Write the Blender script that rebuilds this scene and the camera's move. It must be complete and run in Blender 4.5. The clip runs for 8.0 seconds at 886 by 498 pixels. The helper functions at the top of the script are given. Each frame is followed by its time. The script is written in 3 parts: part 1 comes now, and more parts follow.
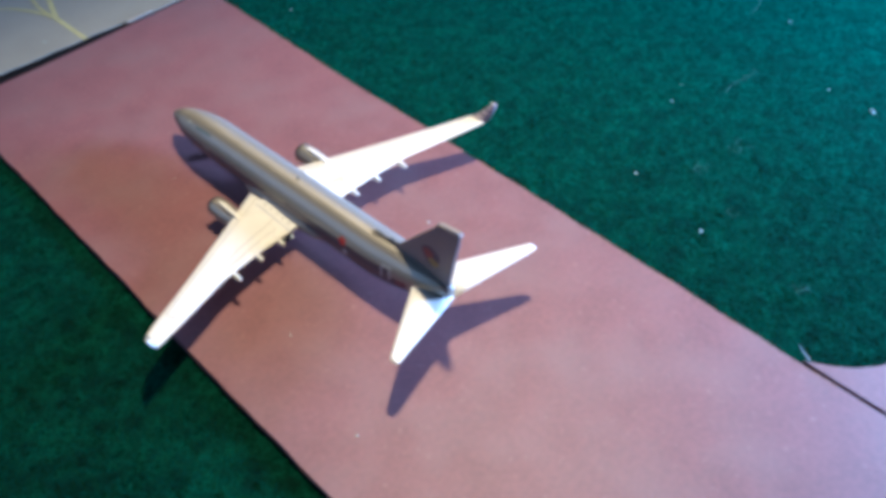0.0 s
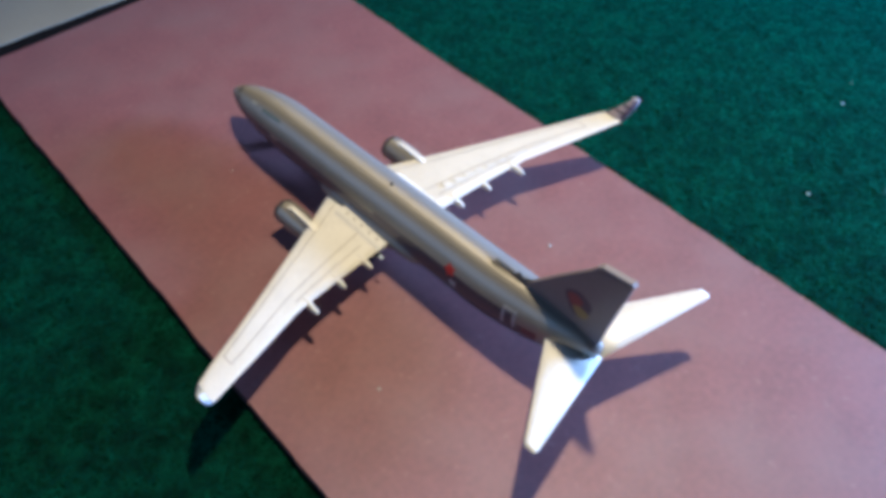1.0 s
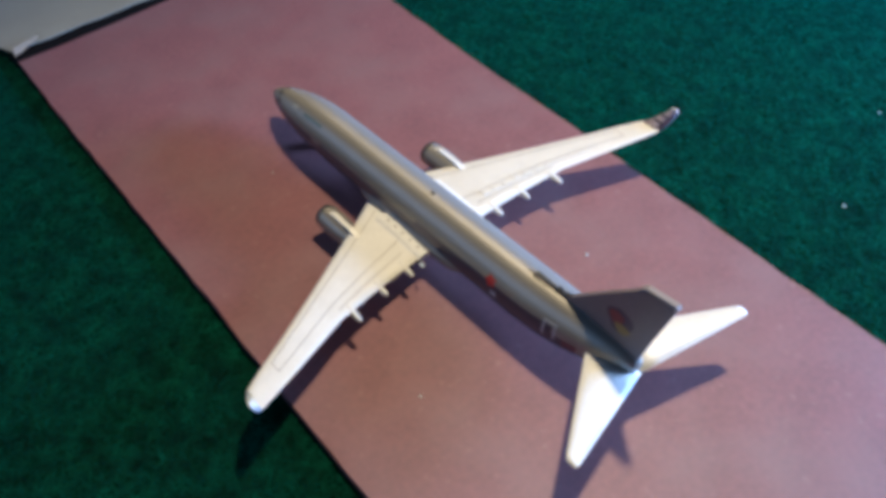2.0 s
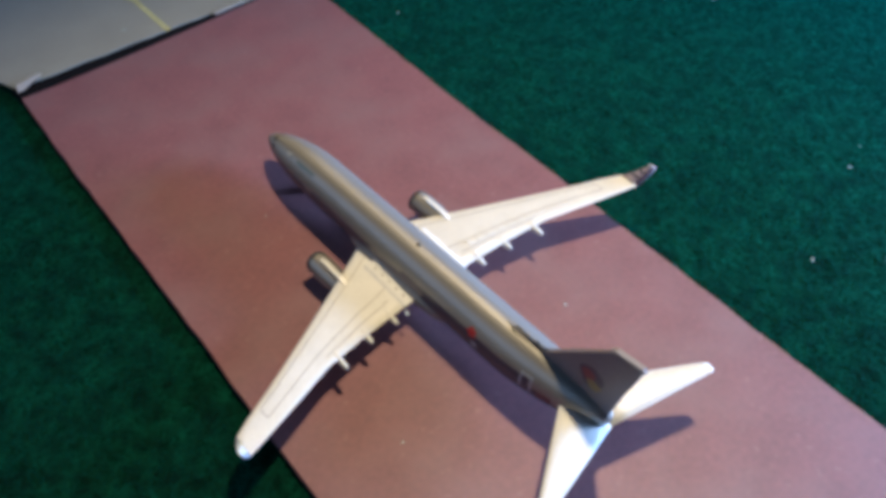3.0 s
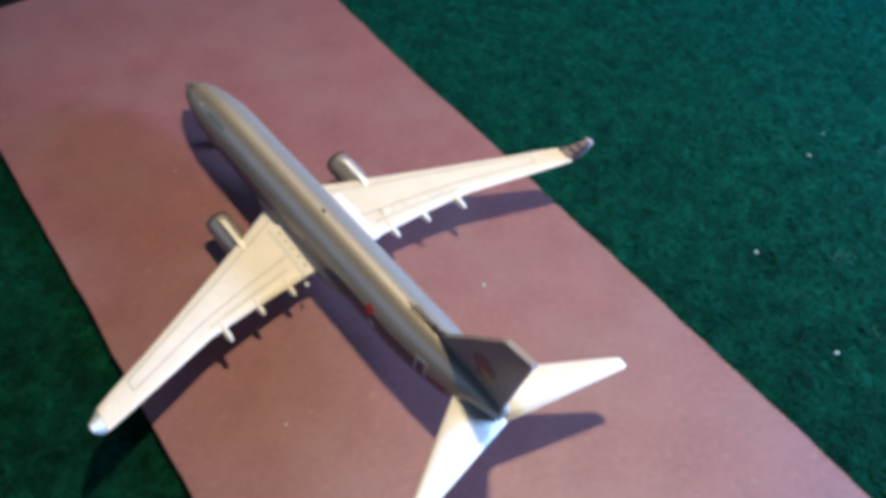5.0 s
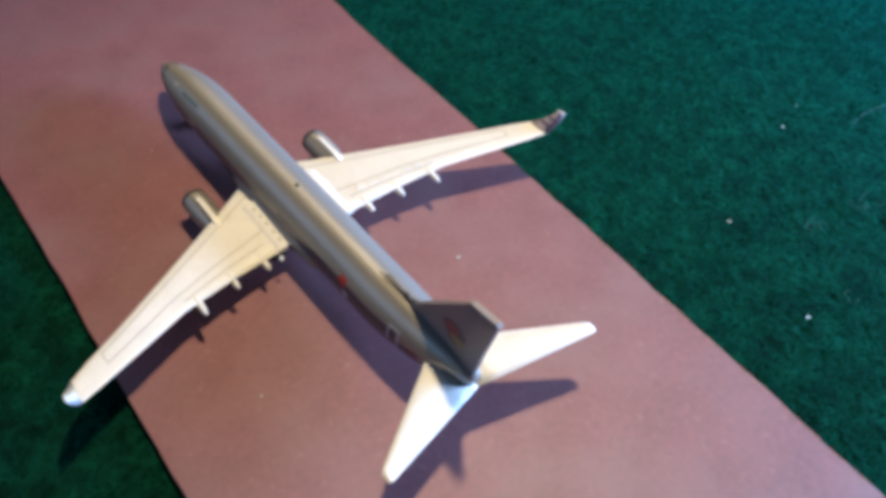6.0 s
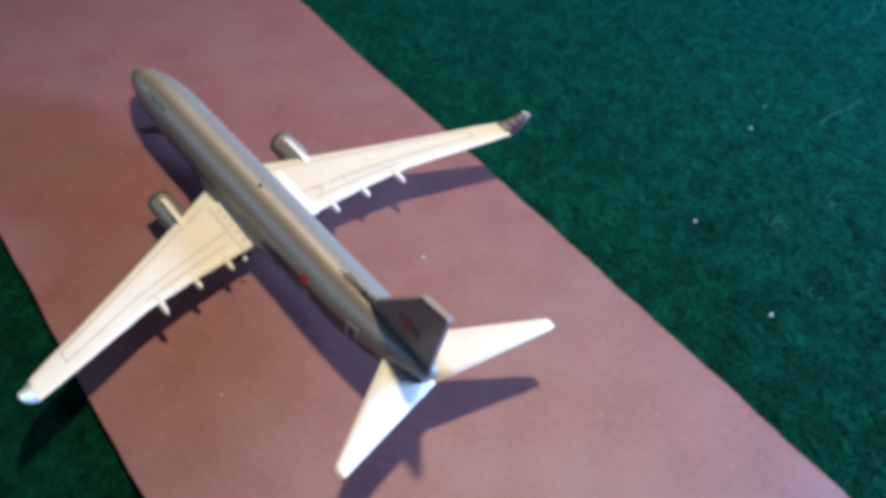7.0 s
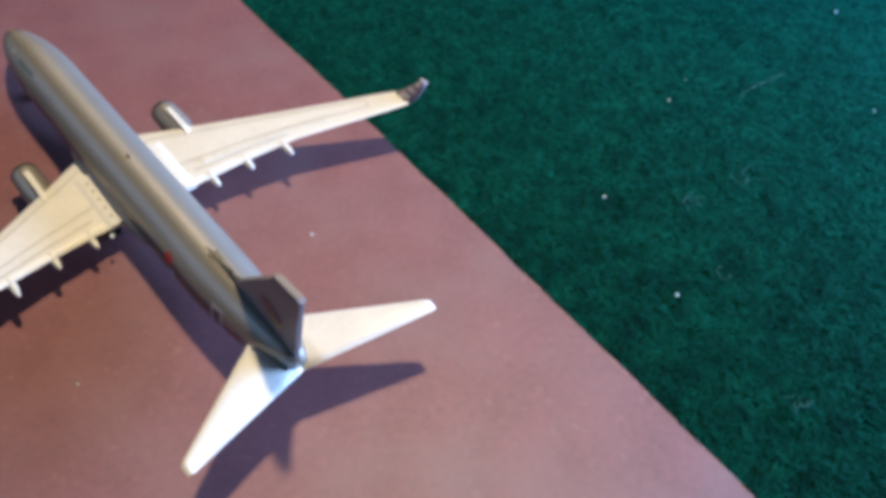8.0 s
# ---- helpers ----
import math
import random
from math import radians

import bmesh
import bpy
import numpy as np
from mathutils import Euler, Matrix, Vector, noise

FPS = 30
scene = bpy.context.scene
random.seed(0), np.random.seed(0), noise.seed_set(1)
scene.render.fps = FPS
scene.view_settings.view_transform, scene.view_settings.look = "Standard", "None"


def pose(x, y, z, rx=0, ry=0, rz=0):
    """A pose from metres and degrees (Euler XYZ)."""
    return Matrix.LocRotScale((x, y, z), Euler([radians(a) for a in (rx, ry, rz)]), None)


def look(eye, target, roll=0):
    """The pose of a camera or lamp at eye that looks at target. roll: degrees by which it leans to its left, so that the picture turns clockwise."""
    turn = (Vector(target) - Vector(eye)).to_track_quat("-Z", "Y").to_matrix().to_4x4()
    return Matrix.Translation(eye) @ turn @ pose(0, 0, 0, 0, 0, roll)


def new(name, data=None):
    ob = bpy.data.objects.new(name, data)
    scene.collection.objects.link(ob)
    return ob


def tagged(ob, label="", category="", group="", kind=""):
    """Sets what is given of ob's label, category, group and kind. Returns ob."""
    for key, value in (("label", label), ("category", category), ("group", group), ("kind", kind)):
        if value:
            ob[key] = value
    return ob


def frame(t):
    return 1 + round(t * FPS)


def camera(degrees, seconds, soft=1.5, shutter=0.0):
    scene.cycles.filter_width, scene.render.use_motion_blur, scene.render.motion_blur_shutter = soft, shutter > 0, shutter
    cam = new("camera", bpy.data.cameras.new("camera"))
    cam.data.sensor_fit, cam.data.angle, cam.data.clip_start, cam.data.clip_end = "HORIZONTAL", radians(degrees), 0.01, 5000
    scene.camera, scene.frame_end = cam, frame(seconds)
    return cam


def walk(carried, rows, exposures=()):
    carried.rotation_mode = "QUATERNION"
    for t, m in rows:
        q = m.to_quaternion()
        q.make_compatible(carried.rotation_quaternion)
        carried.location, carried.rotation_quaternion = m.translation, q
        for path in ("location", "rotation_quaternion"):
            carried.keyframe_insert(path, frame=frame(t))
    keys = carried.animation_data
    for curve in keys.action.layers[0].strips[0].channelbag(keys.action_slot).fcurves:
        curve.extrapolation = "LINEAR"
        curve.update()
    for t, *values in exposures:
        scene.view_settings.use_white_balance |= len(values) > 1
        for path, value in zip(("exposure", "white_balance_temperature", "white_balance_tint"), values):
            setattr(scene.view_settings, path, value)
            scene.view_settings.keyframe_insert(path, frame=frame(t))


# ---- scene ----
# A model airliner on a maroon card runway over green needle-felt carpet.
# Lengths are written in decimetres and scaled by U.
U = 0.1
cam = camera(57.7, 8.0, soft=4.7)
PATH = [
    (0, (-1.2081, -2.0234, 2.0723), (-0.2278, -0.9844, 0.6725), -4.25),
    (0.1, (-1.1737, -1.9537, 2.0634), (-0.2031, -0.9209, 0.6523), -3.96),
    (0.2, (-1.1535, -1.8988, 2.0004), (-0.1890, -0.8629, 0.5874), -4.22),
    (0.3, (-1.1307, -1.8284, 1.9564), (-0.1729, -0.8026, 0.5315), -3.52),
    (0.4, (-1.1174, -1.7885, 1.8803), (-0.1703, -0.7316, 0.4711), -3.68),
    (0.5, (-1.1068, -1.6898, 1.8109), (-0.1822, -0.6092, 0.4047), -4.20),
    (0.6, (-1.1101, -1.6075, 1.7991), (-0.1983, -0.5269, 0.3846), -4.90),
    (0.7, (-1.0894, -1.5404, 1.7943), (-0.1749, -0.4735, 0.3711), -3.82),
    (0.8, (-1.0640, -1.4895, 1.7807), (-0.1485, -0.4282, 0.3539), -3.36),
    (0.9, (-1.0530, -1.4399, 1.7696), (-0.1328, -0.3905, 0.3371), -2.61),
    (1, (-1.0343, -1.4180, 1.7516), (-0.1275, -0.3597, 0.3172), -3.20),
    (1.1, (-1.0472, -1.3818, 1.7484), (-0.1286, -0.3321, 0.3151), -2.50),
    (1.2, (-1.0498, -1.3568, 1.7539), (-0.1330, -0.3103, 0.3170), -2.45),
    (1.3, (-1.0363, -1.3504, 1.7708), (-0.1394, -0.3043, 0.3213), -2.89),
    (1.4, (-1.0563, -1.3316, 1.7937), (-0.1527, -0.3025, 0.3361), -2.21),
    (1.5, (-1.0229, -1.3401, 1.7863), (-0.1413, -0.2934, 0.3278), -3.39),
    (1.6, (-1.0449, -1.3409, 1.7987), (-0.1601, -0.2966, 0.3404), -3.05),
    (1.7, (-1.0468, -1.3437, 1.8133), (-0.1829, -0.2980, 0.3435), -3.37),
    (2.8, (-1.1159, -1.3249, 1.9000), (-0.2746, -0.2655, 0.4270), -3.48),
    (2.9, (-1.0848, -1.3179, 1.9232), (-0.2164, -0.2709, 0.4570), -2.12),
    (3, (-1.0249, -1.3537, 2.0099), (-0.1508, -0.2978, 0.5535), -2.02),
    (3.1, (-1.0122, -1.3514, 2.0386), (-0.0962, -0.2926, 0.6103), 0.33),
    (3.2, (-0.9669, -1.3775, 2.0427), (-0.0279, -0.3300, 0.6210), 2.11),
    (3.3, (-0.9128, -1.3966, 2.0612), (-0.0074, -0.3464, 0.6198), 1.48),
    (3.4, (-0.9188, -1.4517, 2.0727), (-0.0437, -0.4018, 0.6126), 0.61),
    (3.5, (-0.9246, -1.4895, 2.0648), (-0.0834, -0.4298, 0.5920), -0.27),
    (3.6, (-0.9367, -1.4964, 2.0869), (-0.1034, -0.4328, 0.6122), 0.01),
    (3.7, (-0.9321, -1.4866, 2.1171), (-0.1049, -0.3945, 0.6601), 0.27),
    (3.8, (-0.9744, -1.4451, 2.1203), (-0.1543, -0.3428, 0.6670), 0.58),
    (3.9, (-0.9861, -1.4346, 2.1026), (-0.1771, -0.3449, 0.6335), 0.84),
    (4, (-1.0027, -1.4802, 2.0331), (-0.1685, -0.3958, 0.5743), 1.80),
    (4.1, (-0.9887, -1.5084, 2.0120), (-0.1451, -0.4515, 0.5385), 2.85),
    (4.2, (-0.9567, -1.5202, 1.9836), (-0.0848, -0.4794, 0.5151), 3.71),
    (4.3, (-0.8700, -1.5112, 1.9828), (-0.0080, -0.4746, 0.5056), 3.32),
    (4.4, (-0.8265, -1.4787, 1.9752), (0.0248, -0.4382, 0.4944), 3.09),
    (4.5, (-0.8020, -1.4409, 1.9472), (0.0407, -0.3967, 0.4641), 2.25),
    (4.6, (-0.8069, -1.4073, 1.9095), (0.0501, -0.3812, 0.4220), 3.11),
    (4.7, (-0.7733, -1.4039, 1.8894), (0.0718, -0.3878, 0.3883), 2.56),
    (5.8, (-0.7244, -1.4295, 1.8343), (0.1269, -0.4295, 0.3259), 1.12),
    (5.9, (-0.7367, -1.4633, 1.8268), (0.1181, -0.4633, 0.3204), 1.22),
    (6, (-0.7345, -1.4940, 1.8304), (0.1167, -0.5004, 0.3177), 1.11),
    (6.1, (-0.7354, -1.5329, 1.8233), (0.1065, -0.5390, 0.3055), 0.84),
    (6.2, (-0.7496, -1.5570, 1.8086), (0.1010, -0.5540, 0.3019), 1.15),
    (6.3, (-0.7711, -1.5518, 1.8151), (0.0906, -0.5556, 0.3101), 1.63),
    (6.4, (-0.7475, -1.5878, 1.7995), (0.0959, -0.5763, 0.2943), 0.93),
    (6.5, (-0.7394, -1.6051, 1.7918), (0.1063, -0.6036, 0.2812), 0.93),
    (6.6, (-0.7204, -1.6060, 1.8061), (0.1230, -0.6048, 0.2941), 1.01),
    (6.7, (-0.7049, -1.6030, 1.8084), (0.1482, -0.5910, 0.3090), 0.98),
    (6.8, (-0.7029, -1.5988, 1.8187), (0.1718, -0.5937, 0.3272), 1.60),
    (6.9, (-0.6743, -1.5978, 1.8265), (0.1900, -0.5892, 0.3313), 0.96),
    (7, (-0.6774, -1.5883, 1.8094), (0.1906, -0.5746, 0.3198), 0.79),
    (7.1, (-0.6933, -1.5965, 1.7943), (0.1511, -0.5811, 0.2924), 0.30),
    (7.2, (-0.7148, -1.6073, 1.7861), (0.1179, -0.6012, 0.2714), -0.02),
    (7.3, (-0.7247, -1.6437, 1.7668), (0.1137, -0.6434, 0.2513), 0.21),
    (7.4, (-0.6973, -1.6836, 1.7342), (0.1580, -0.6792, 0.2310), 0.74),
    (7.5, (-0.6302, -1.6492, 1.6848), (0.2615, -0.6716, 0.1851), 2.10),
    (7.6, (-0.5843, -1.6519, 1.6855), (0.3311, -0.6892, 0.1903), 3.31),
    (7.7, (-0.5557, -1.6474, 1.6844), (0.3882, -0.7033, 0.1953), 4.55),
    (7.8, (-0.5056, -1.6604, 1.6820), (0.4379, -0.7259, 0.1865), 4.13),
    (7.9, (-0.4865, -1.6655, 1.6696), (0.4572, -0.7429, 0.1669), 4.59),
    (8, (-0.4554, -1.6611, 1.6897), (0.4538, -0.7255, 0.1737), 3.46),
]
walk(cam, [(t, look([U * v for v in eye], [U * v for v in target], roll)) for t, eye, target, roll in PATH],
     [(0.0, 0.42, 5250, 10), (0.5, 0.28, 5260, 10), (1.0, 0.02, 5280, 10), (1.5, -0.05, 5300, 10), (3.0, -0.04, 5540, 10), (3.5, -0.03, 5640, 10), (4.0, 0.06, 5730, 10), (7.0, 0.02, 5650, 10), (8.0, -0.05, 5690, 10)])

# ---- light: one warm desk lamp, one blue daylight window and an added fill ----
world = bpy.data.worlds.new("world")
scene.world = world
world.use_nodes = True
world.node_tree.nodes["Background"].inputs["Color"].default_value = (0.3, 0.45, 0.8, 1)
world.node_tree.nodes["Background"].inputs["Strength"].default_value = 0.0

lamp_data = bpy.data.lights.new("desk_lamp_light", "SPOT")
lamp_data.shadow_soft_size, lamp_data.spot_size, lamp_data.spot_blend = 0.018, radians(57), 1.0
lamp_data.energy, lamp_data.color = 14.9, (1.0, 0.73, 0.405)
lamp_light = new("desk_lamp_light", lamp_data)
lamp_light.matrix_world = look((0.135, -0.035, 0.57), (0.014, 0.006, 0))

WIN = Vector((0.815, -0.58, 0.0)).normalized()      # way from the model to the window
WIN_DIST, WIN_Z, WIN_W, WIN_H = 0.52, 0.146, 0.26, 0.19
win_data = bpy.data.lights.new("window_light", "AREA")
win_data.shape, win_data.size, win_data.size_y = "RECTANGLE", WIN_W, WIN_H
win_data.energy, win_data.color = 7.5, (0.415, 0.60, 0.99)
window_light = new("window_light", win_data)
window_light.matrix_world = look(WIN * WIN_DIST + Vector((0, 0, WIN_Z)), (0, 0, WIN_Z))

# an added bluish fill light, unseen, high in an opening of the west wall
FILL_DIST, FILL_Z, FILL_W, FILL_H = 1.37, 0.72, 1.3, 0.6
far_data = bpy.data.lights.new("west_fill_light", "AREA")
far_data.shape, far_data.size, far_data.size_y = "RECTANGLE", FILL_W, FILL_H
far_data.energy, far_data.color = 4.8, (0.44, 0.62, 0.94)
far_light = new("west_fill_light", far_data)
far_light.matrix_world = look(-WIN * FILL_DIST + Vector((0, 0, FILL_Z)), (0, 0, FILL_Z))


# ---- materials ----
def material(name, color, rough=0.5, metal=0.0, spec=0.5):
    m = bpy.data.materials.new(name)
    m.use_nodes = True
    b = m.node_tree.nodes["Principled BSDF"]
    b.inputs["Base Color"].default_value = (*color, 1)
    b.inputs["Roughness"].default_value = rough
    b.inputs["Metallic"].default_value = metal
    b.inputs["Specular IOR Level"].default_value = spec
    return m


def varied(m, amount=0.12, scale=60.0, fine=900.0, bump=0.15, depth=0.0004):
    """Adds stains at one scale, grain at another and a fine relief."""
    t = m.node_tree
    b = t.nodes["Principled BSDF"]
    color = tuple(b.inputs["Base Color"].default_value)
    where = t.nodes.new("ShaderNodeTexCoord")
    big, small = t.nodes.new("ShaderNodeTexNoise"), t.nodes.new("ShaderNodeTexNoise")
    big.inputs["Scale"].default_value, big.inputs["Detail"].default_value = scale, 4
    small.inputs["Scale"].default_value, small.inputs["Detail"].default_value = fine, 2
    t.links.new(where.outputs["Object"], big.inputs["Vector"])
    t.links.new(where.outputs["Object"], small.inputs["Vector"])
    add = t.nodes.new("ShaderNodeMath")
    add.operation = "ADD"
    t.links.new(big.outputs["Fac"], add.inputs[0])
    t.links.new(small.outputs["Fac"], add.inputs[1])
    span = t.nodes.new("ShaderNodeMapRange")
    span.inputs["From Min"].default_value, span.inputs["From Max"].default_value = 0.6, 1.4
    span.inputs["To Min"].default_value, span.inputs["To Max"].default_value = 1 - amount, 1 + amount
    t.links.new(add.outputs[0], span.inputs["Value"])
    mix = t.nodes.new("ShaderNodeVectorMath")
    mix.operation = "SCALE"
    mix.inputs[0].default_value = color[:3]
    t.links.new(span.outputs["Result"], mix.inputs["Scale"])
    t.links.new(mix.outputs["Vector"], b.inputs["Base Color"])
    if bump:
        relief = t.nodes.new("ShaderNodeBump")
        relief.inputs["Strength"].default_value, relief.inputs["Distance"].default_value = bump, depth
        t.links.new(small.outputs["Fac"], relief.inputs["Height"])
        t.links.new(relief.outputs["Normal"], b.inputs["Normal"])
    return m


CARD = varied(material("maroon_card", (0.205, 0.079, 0.081), 0.57, spec=0.85), 0.20, 70, 520, 0.12, 0.0003)
CARD.node_tree.nodes["Principled BSDF"].inputs["Sheen Weight"].default_value = 0.08
CARD.node_tree.nodes["Principled BSDF"].inputs["Sheen Tint"].default_value = (0.80, 0.92, 1.0, 1)
t = CARD.node_tree
flecks, cut, blend = t.nodes.new("ShaderNodeTexNoise"), t.nodes.new("ShaderNodeMapRange"), t.nodes.new("ShaderNodeMixRGB")
place = t.nodes.new("ShaderNodeTexCoord")
flecks.inputs["Scale"].default_value, flecks.inputs["Detail"].default_value = 330.0, 1.5
cut.inputs["From Min"].default_value, cut.inputs["From Max"].default_value = 0.64, 0.78
cut.inputs["To Min"].default_value, cut.inputs["To Max"].default_value = 0.0, 0.22
blend.inputs["Color2"].default_value = (0.42, 0.27, 0.25, 1)
t.links.new(place.outputs["Object"], flecks.inputs["Vector"])
t.links.new(flecks.outputs["Fac"], cut.inputs["Value"])
t.links.new(cut.outputs["Result"], blend.inputs["Fac"])
face = t.nodes["Principled BSDF"].inputs["Base Color"]
t.links.new(face.links[0].from_socket, blend.inputs["Color1"])
t.links.new(blend.outputs["Color"], face)
# faded, greyer patches
fade, worn, grey = t.nodes.new("ShaderNodeTexNoise"), t.nodes.new("ShaderNodeMapRange"), t.nodes.new("ShaderNodeMixRGB")
fade.inputs["Scale"].default_value, fade.inputs["Detail"].default_value = 34.0, 5.0
worn.inputs["From Min"].default_value, worn.inputs["From Max"].default_value = 0.42, 0.68
worn.inputs["To Min"].default_value, worn.inputs["To Max"].default_value = 0.0, 0.5
grey.inputs["Color2"].default_value = (0.205, 0.125, 0.125, 1)
t.links.new(place.outputs["Object"], fade.inputs["Vector"])
t.links.new(fade.outputs["Fac"], worn.inputs["Value"])
t.links.new(worn.outputs["Result"], grey.inputs["Fac"])
t.links.new(blend.outputs["Color"], grey.inputs["Color1"])
t.links.new(grey.outputs["Color"], face)
WORN = varied(material("worn_card", (0.27, 0.16, 0.14), 0.8, spec=0.2), 0.5, 300, 1200, 0.3)
CARD_SIDE = varied(material("card_side", (0.15, 0.09, 0.09), 0.9, spec=0.1), 0.3)
FELT = varied(material("felt_base", (0.002, 0.022, 0.013), 0.95, spec=0.0), 0.35, 40, 700, 0.6, 0.001)
SHEET = varied(material("grey_sheet", (0.32, 0.325, 0.28), 0.5), 0.10, 40, 900, 0.1)
YELLOW = varied(material("faded_yellow", (0.50, 0.49, 0.24), 0.6), 0.25, 200, 1500, 0)
BLACK = varied(material("black_edge", (0.005, 0.005, 0.007), 0.8, spec=0.15), 0.3, 90, 900, 0.2)
PAPER = material("white_paper", (0.8, 0.82, 0.85), 0.5)
GREY_PAPER = material("grey_paper", (0.26, 0.31, 0.36), 0.6)
WHITE = varied(material("white_enamel", (0.79, 0.778, 0.70), 0.38, spec=0.4), 0.07, 150, 1200, 0.05, 0.0001)
HULL = varied(material("taupe_metallic", (0.345, 0.33, 0.29), 0.48, 0.58), 0.06, 100, 1500, 0.05, 0.0001)
HULL.node_tree.nodes["Principled BSDF"].inputs["Specular Tint"].default_value = (0.75, 0.78, 0.88, 1)
HULL.node_tree.nodes["Principled BSDF"].inputs["Anisotropic"].default_value = 0.6
HULL.node_tree.nodes["Principled BSDF"].inputs["Anisotropic Rotation"].default_value = 0.25
around = HULL.node_tree.nodes.new("ShaderNodeTangent")
around.direction_type, around.axis = "RADIAL", "Y"
HULL.node_tree.links.new(around.outputs["Tangent"], HULL.node_tree.nodes["Principled BSDF"].inputs["Tangent"])
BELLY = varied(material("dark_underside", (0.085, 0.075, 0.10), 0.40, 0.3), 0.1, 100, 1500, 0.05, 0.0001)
NOSE = varied(material("dark_nose", (0.10, 0.10, 0.10), 0.3, 0.3), 0.08)
FIN = varied(material("charcoal_fin", (0.19, 0.17, 0.18), 0.45, 0.1), 0.1)
DARK = material("dark_hole", (0.01, 0.01, 0.012), 0.5)
CHROME = material("bare_metal", (0.5, 0.48, 0.46), 0.3, 0.9)
LINE = material("grey_line", (0.36, 0.335, 0.29), 0.5)
RUBBER = material("black_rubber", (0.02, 0.02, 0.02), 0.8)
RED = material("red_mark", (0.55, 0.04, 0.03), 0.4)
TEAL = material("dull_teal", (0.10, 0.14, 0.14), 0.4)
MAROON = material("maroon_mark", (0.16, 0.05, 0.06), 0.4)
RED_DULL = material("dull_red_mark", (0.20, 0.045, 0.05), 0.4)
GOLD = material("yellow_mark", (0.26, 0.19, 0.07), 0.4)
LETTER = material("pale_mark", (0.48, 0.49, 0.51), 0.4)
PALE = material("pale_highlight_grey", (0.42, 0.44, 0.44), 0.3, 0.2)
DULL = material("lit_edge_grey", (0.30, 0.28, 0.28), 0.5)
ICE = material("ice_white_paint", (0.72, 0.80, 0.84), 0.4)
LILAC = material("lilac_paint", (0.36, 0.32, 0.37), 0.4)
VIOLET = material("violet_mark", (0.07, 0.055, 0.09), 0.4)
WALL = varied(material("plain_wall", (0.19, 0.185, 0.18), 0.9), 0.05, 3, 80, 0.1)
CEILING = varied(material("grey_ceiling", (0.35, 0.35, 0.34), 0.9), 0.04, 3, 80, 0.1)
HAIR = material("pale_green_hair", (0.06, 0.17, 0.14), 0.8)
FLUFF = material("pale_teal_fluff", (0.035, 0.15, 0.13), 0.9)
DUST = material("lint", (0.50, 0.66, 0.64), 0.9)


def smooth_step(a, b, x):
    x = min(max((x - a) / (b - a), 0), 1)
    return x * x * (3 - 2 * x)


def part(name, bm, mat, parent=None, label="", smooth=False, flip=True):
    """Links a bmesh in decimetres as one mesh object."""
    bmesh.ops.scale(bm, vec=(U, U, U), verts=bm.verts)
    if flip:
        bmesh.ops.recalc_face_normals(bm, faces=bm.faces)
    me = bpy.data.meshes.new(name)
    bm.to_mesh(me)
    bm.free()
    for m in mat if isinstance(mat, (list, tuple)) else [mat]:
        me.materials.append(m)
    if smooth:
        me.polygons.foreach_set("use_smooth", [True] * len(me.polygons))
    ob = new(name, me)
    if parent:
        ob.parent = parent
    if label:
        ob["label"] = label
    return ob


def loft(rings, close=True, caps=True):
    """A skin over rings of points."""
    bm = bmesh.new()
    rows = [[bm.verts.new(p) for p in ring] for ring in rings]
    n = len(rows[0])
    for a, b in zip(rows, rows[1:]):
        for i in range(n if close else n - 1):
            j = (i + 1) % n
            bm.faces.new((a[i], a[j], b[j], b[i]))
    if caps:
        bm.faces.new(rows[0])
        bm.faces.new(rows[-1])
    return bm


def prism(outline, z0, z1, bevel=0.0):
    """An upright slab on an outline in x and y."""
    bm = loft([[(x, y, z0) for x, y in outline], [(x, y, z1) for x, y in outline]])
    if bevel:
        top = [e for e in bm.edges if all(v.co.z > z1 - 1e-6 for v in e.verts)]
        bmesh.ops.bevel(bm, geom=top, offset=bevel, segments=2, affect="EDGES")
    return bm


def box(cx, cy, cz, sx, sy, sz, bevel=0.0, turn=0.0):
    bm = bmesh.new()
    bmesh.ops.create_cube(bm, size=1.0, matrix=Matrix.Translation((cx, cy, cz)) @ pose(0, 0, 0, 0, 0, turn) @ Matrix.Diagonal((sx, sy, sz, 1)))
    if bevel:
        bmesh.ops.bevel(bm, geom=bm.edges[:], offset=bevel, segments=2, affect="EDGES")
    return bm


def ribbon(points, width, z):
    """A flat painted line along points in x and y; z is a number or a function of x and y."""
    bm = bmesh.new()
    high = z if callable(z) else (lambda x, y: z)
    sides = []
    for i, p in enumerate(points):
        a, b = Vector(points[max(i - 1, 0)]), Vector(points[min(i + 1, len(points) - 1)])
        d = (b - a).normalized()
        n = Vector((-d.y, d.x)) * width / 2
        q = Vector(p)
        sides.append([bm.verts.new((*(q + s * n), high(*(q + s * n)))) for s in (1, -1)])
    for (a, b), (c, d) in zip(sides, sides[1:]):
        bm.faces.new((a, b, d, c))
    return bm


# ---- the room's shell and the ground ----
CARPET_Z = -0.035
carpet = part("ground", box(0, 0, CARPET_Z - 0.5, 60, 60, 1.0), FELT)
tagged(carpet, "dark green needle-felt carpet under the runway", "carpet", kind="structure")


def in_strip(x, y):
    return (x > -0.664 + 0.05 * y) & (x < 0.735 + 0.077 * y) & (y < 1.98)


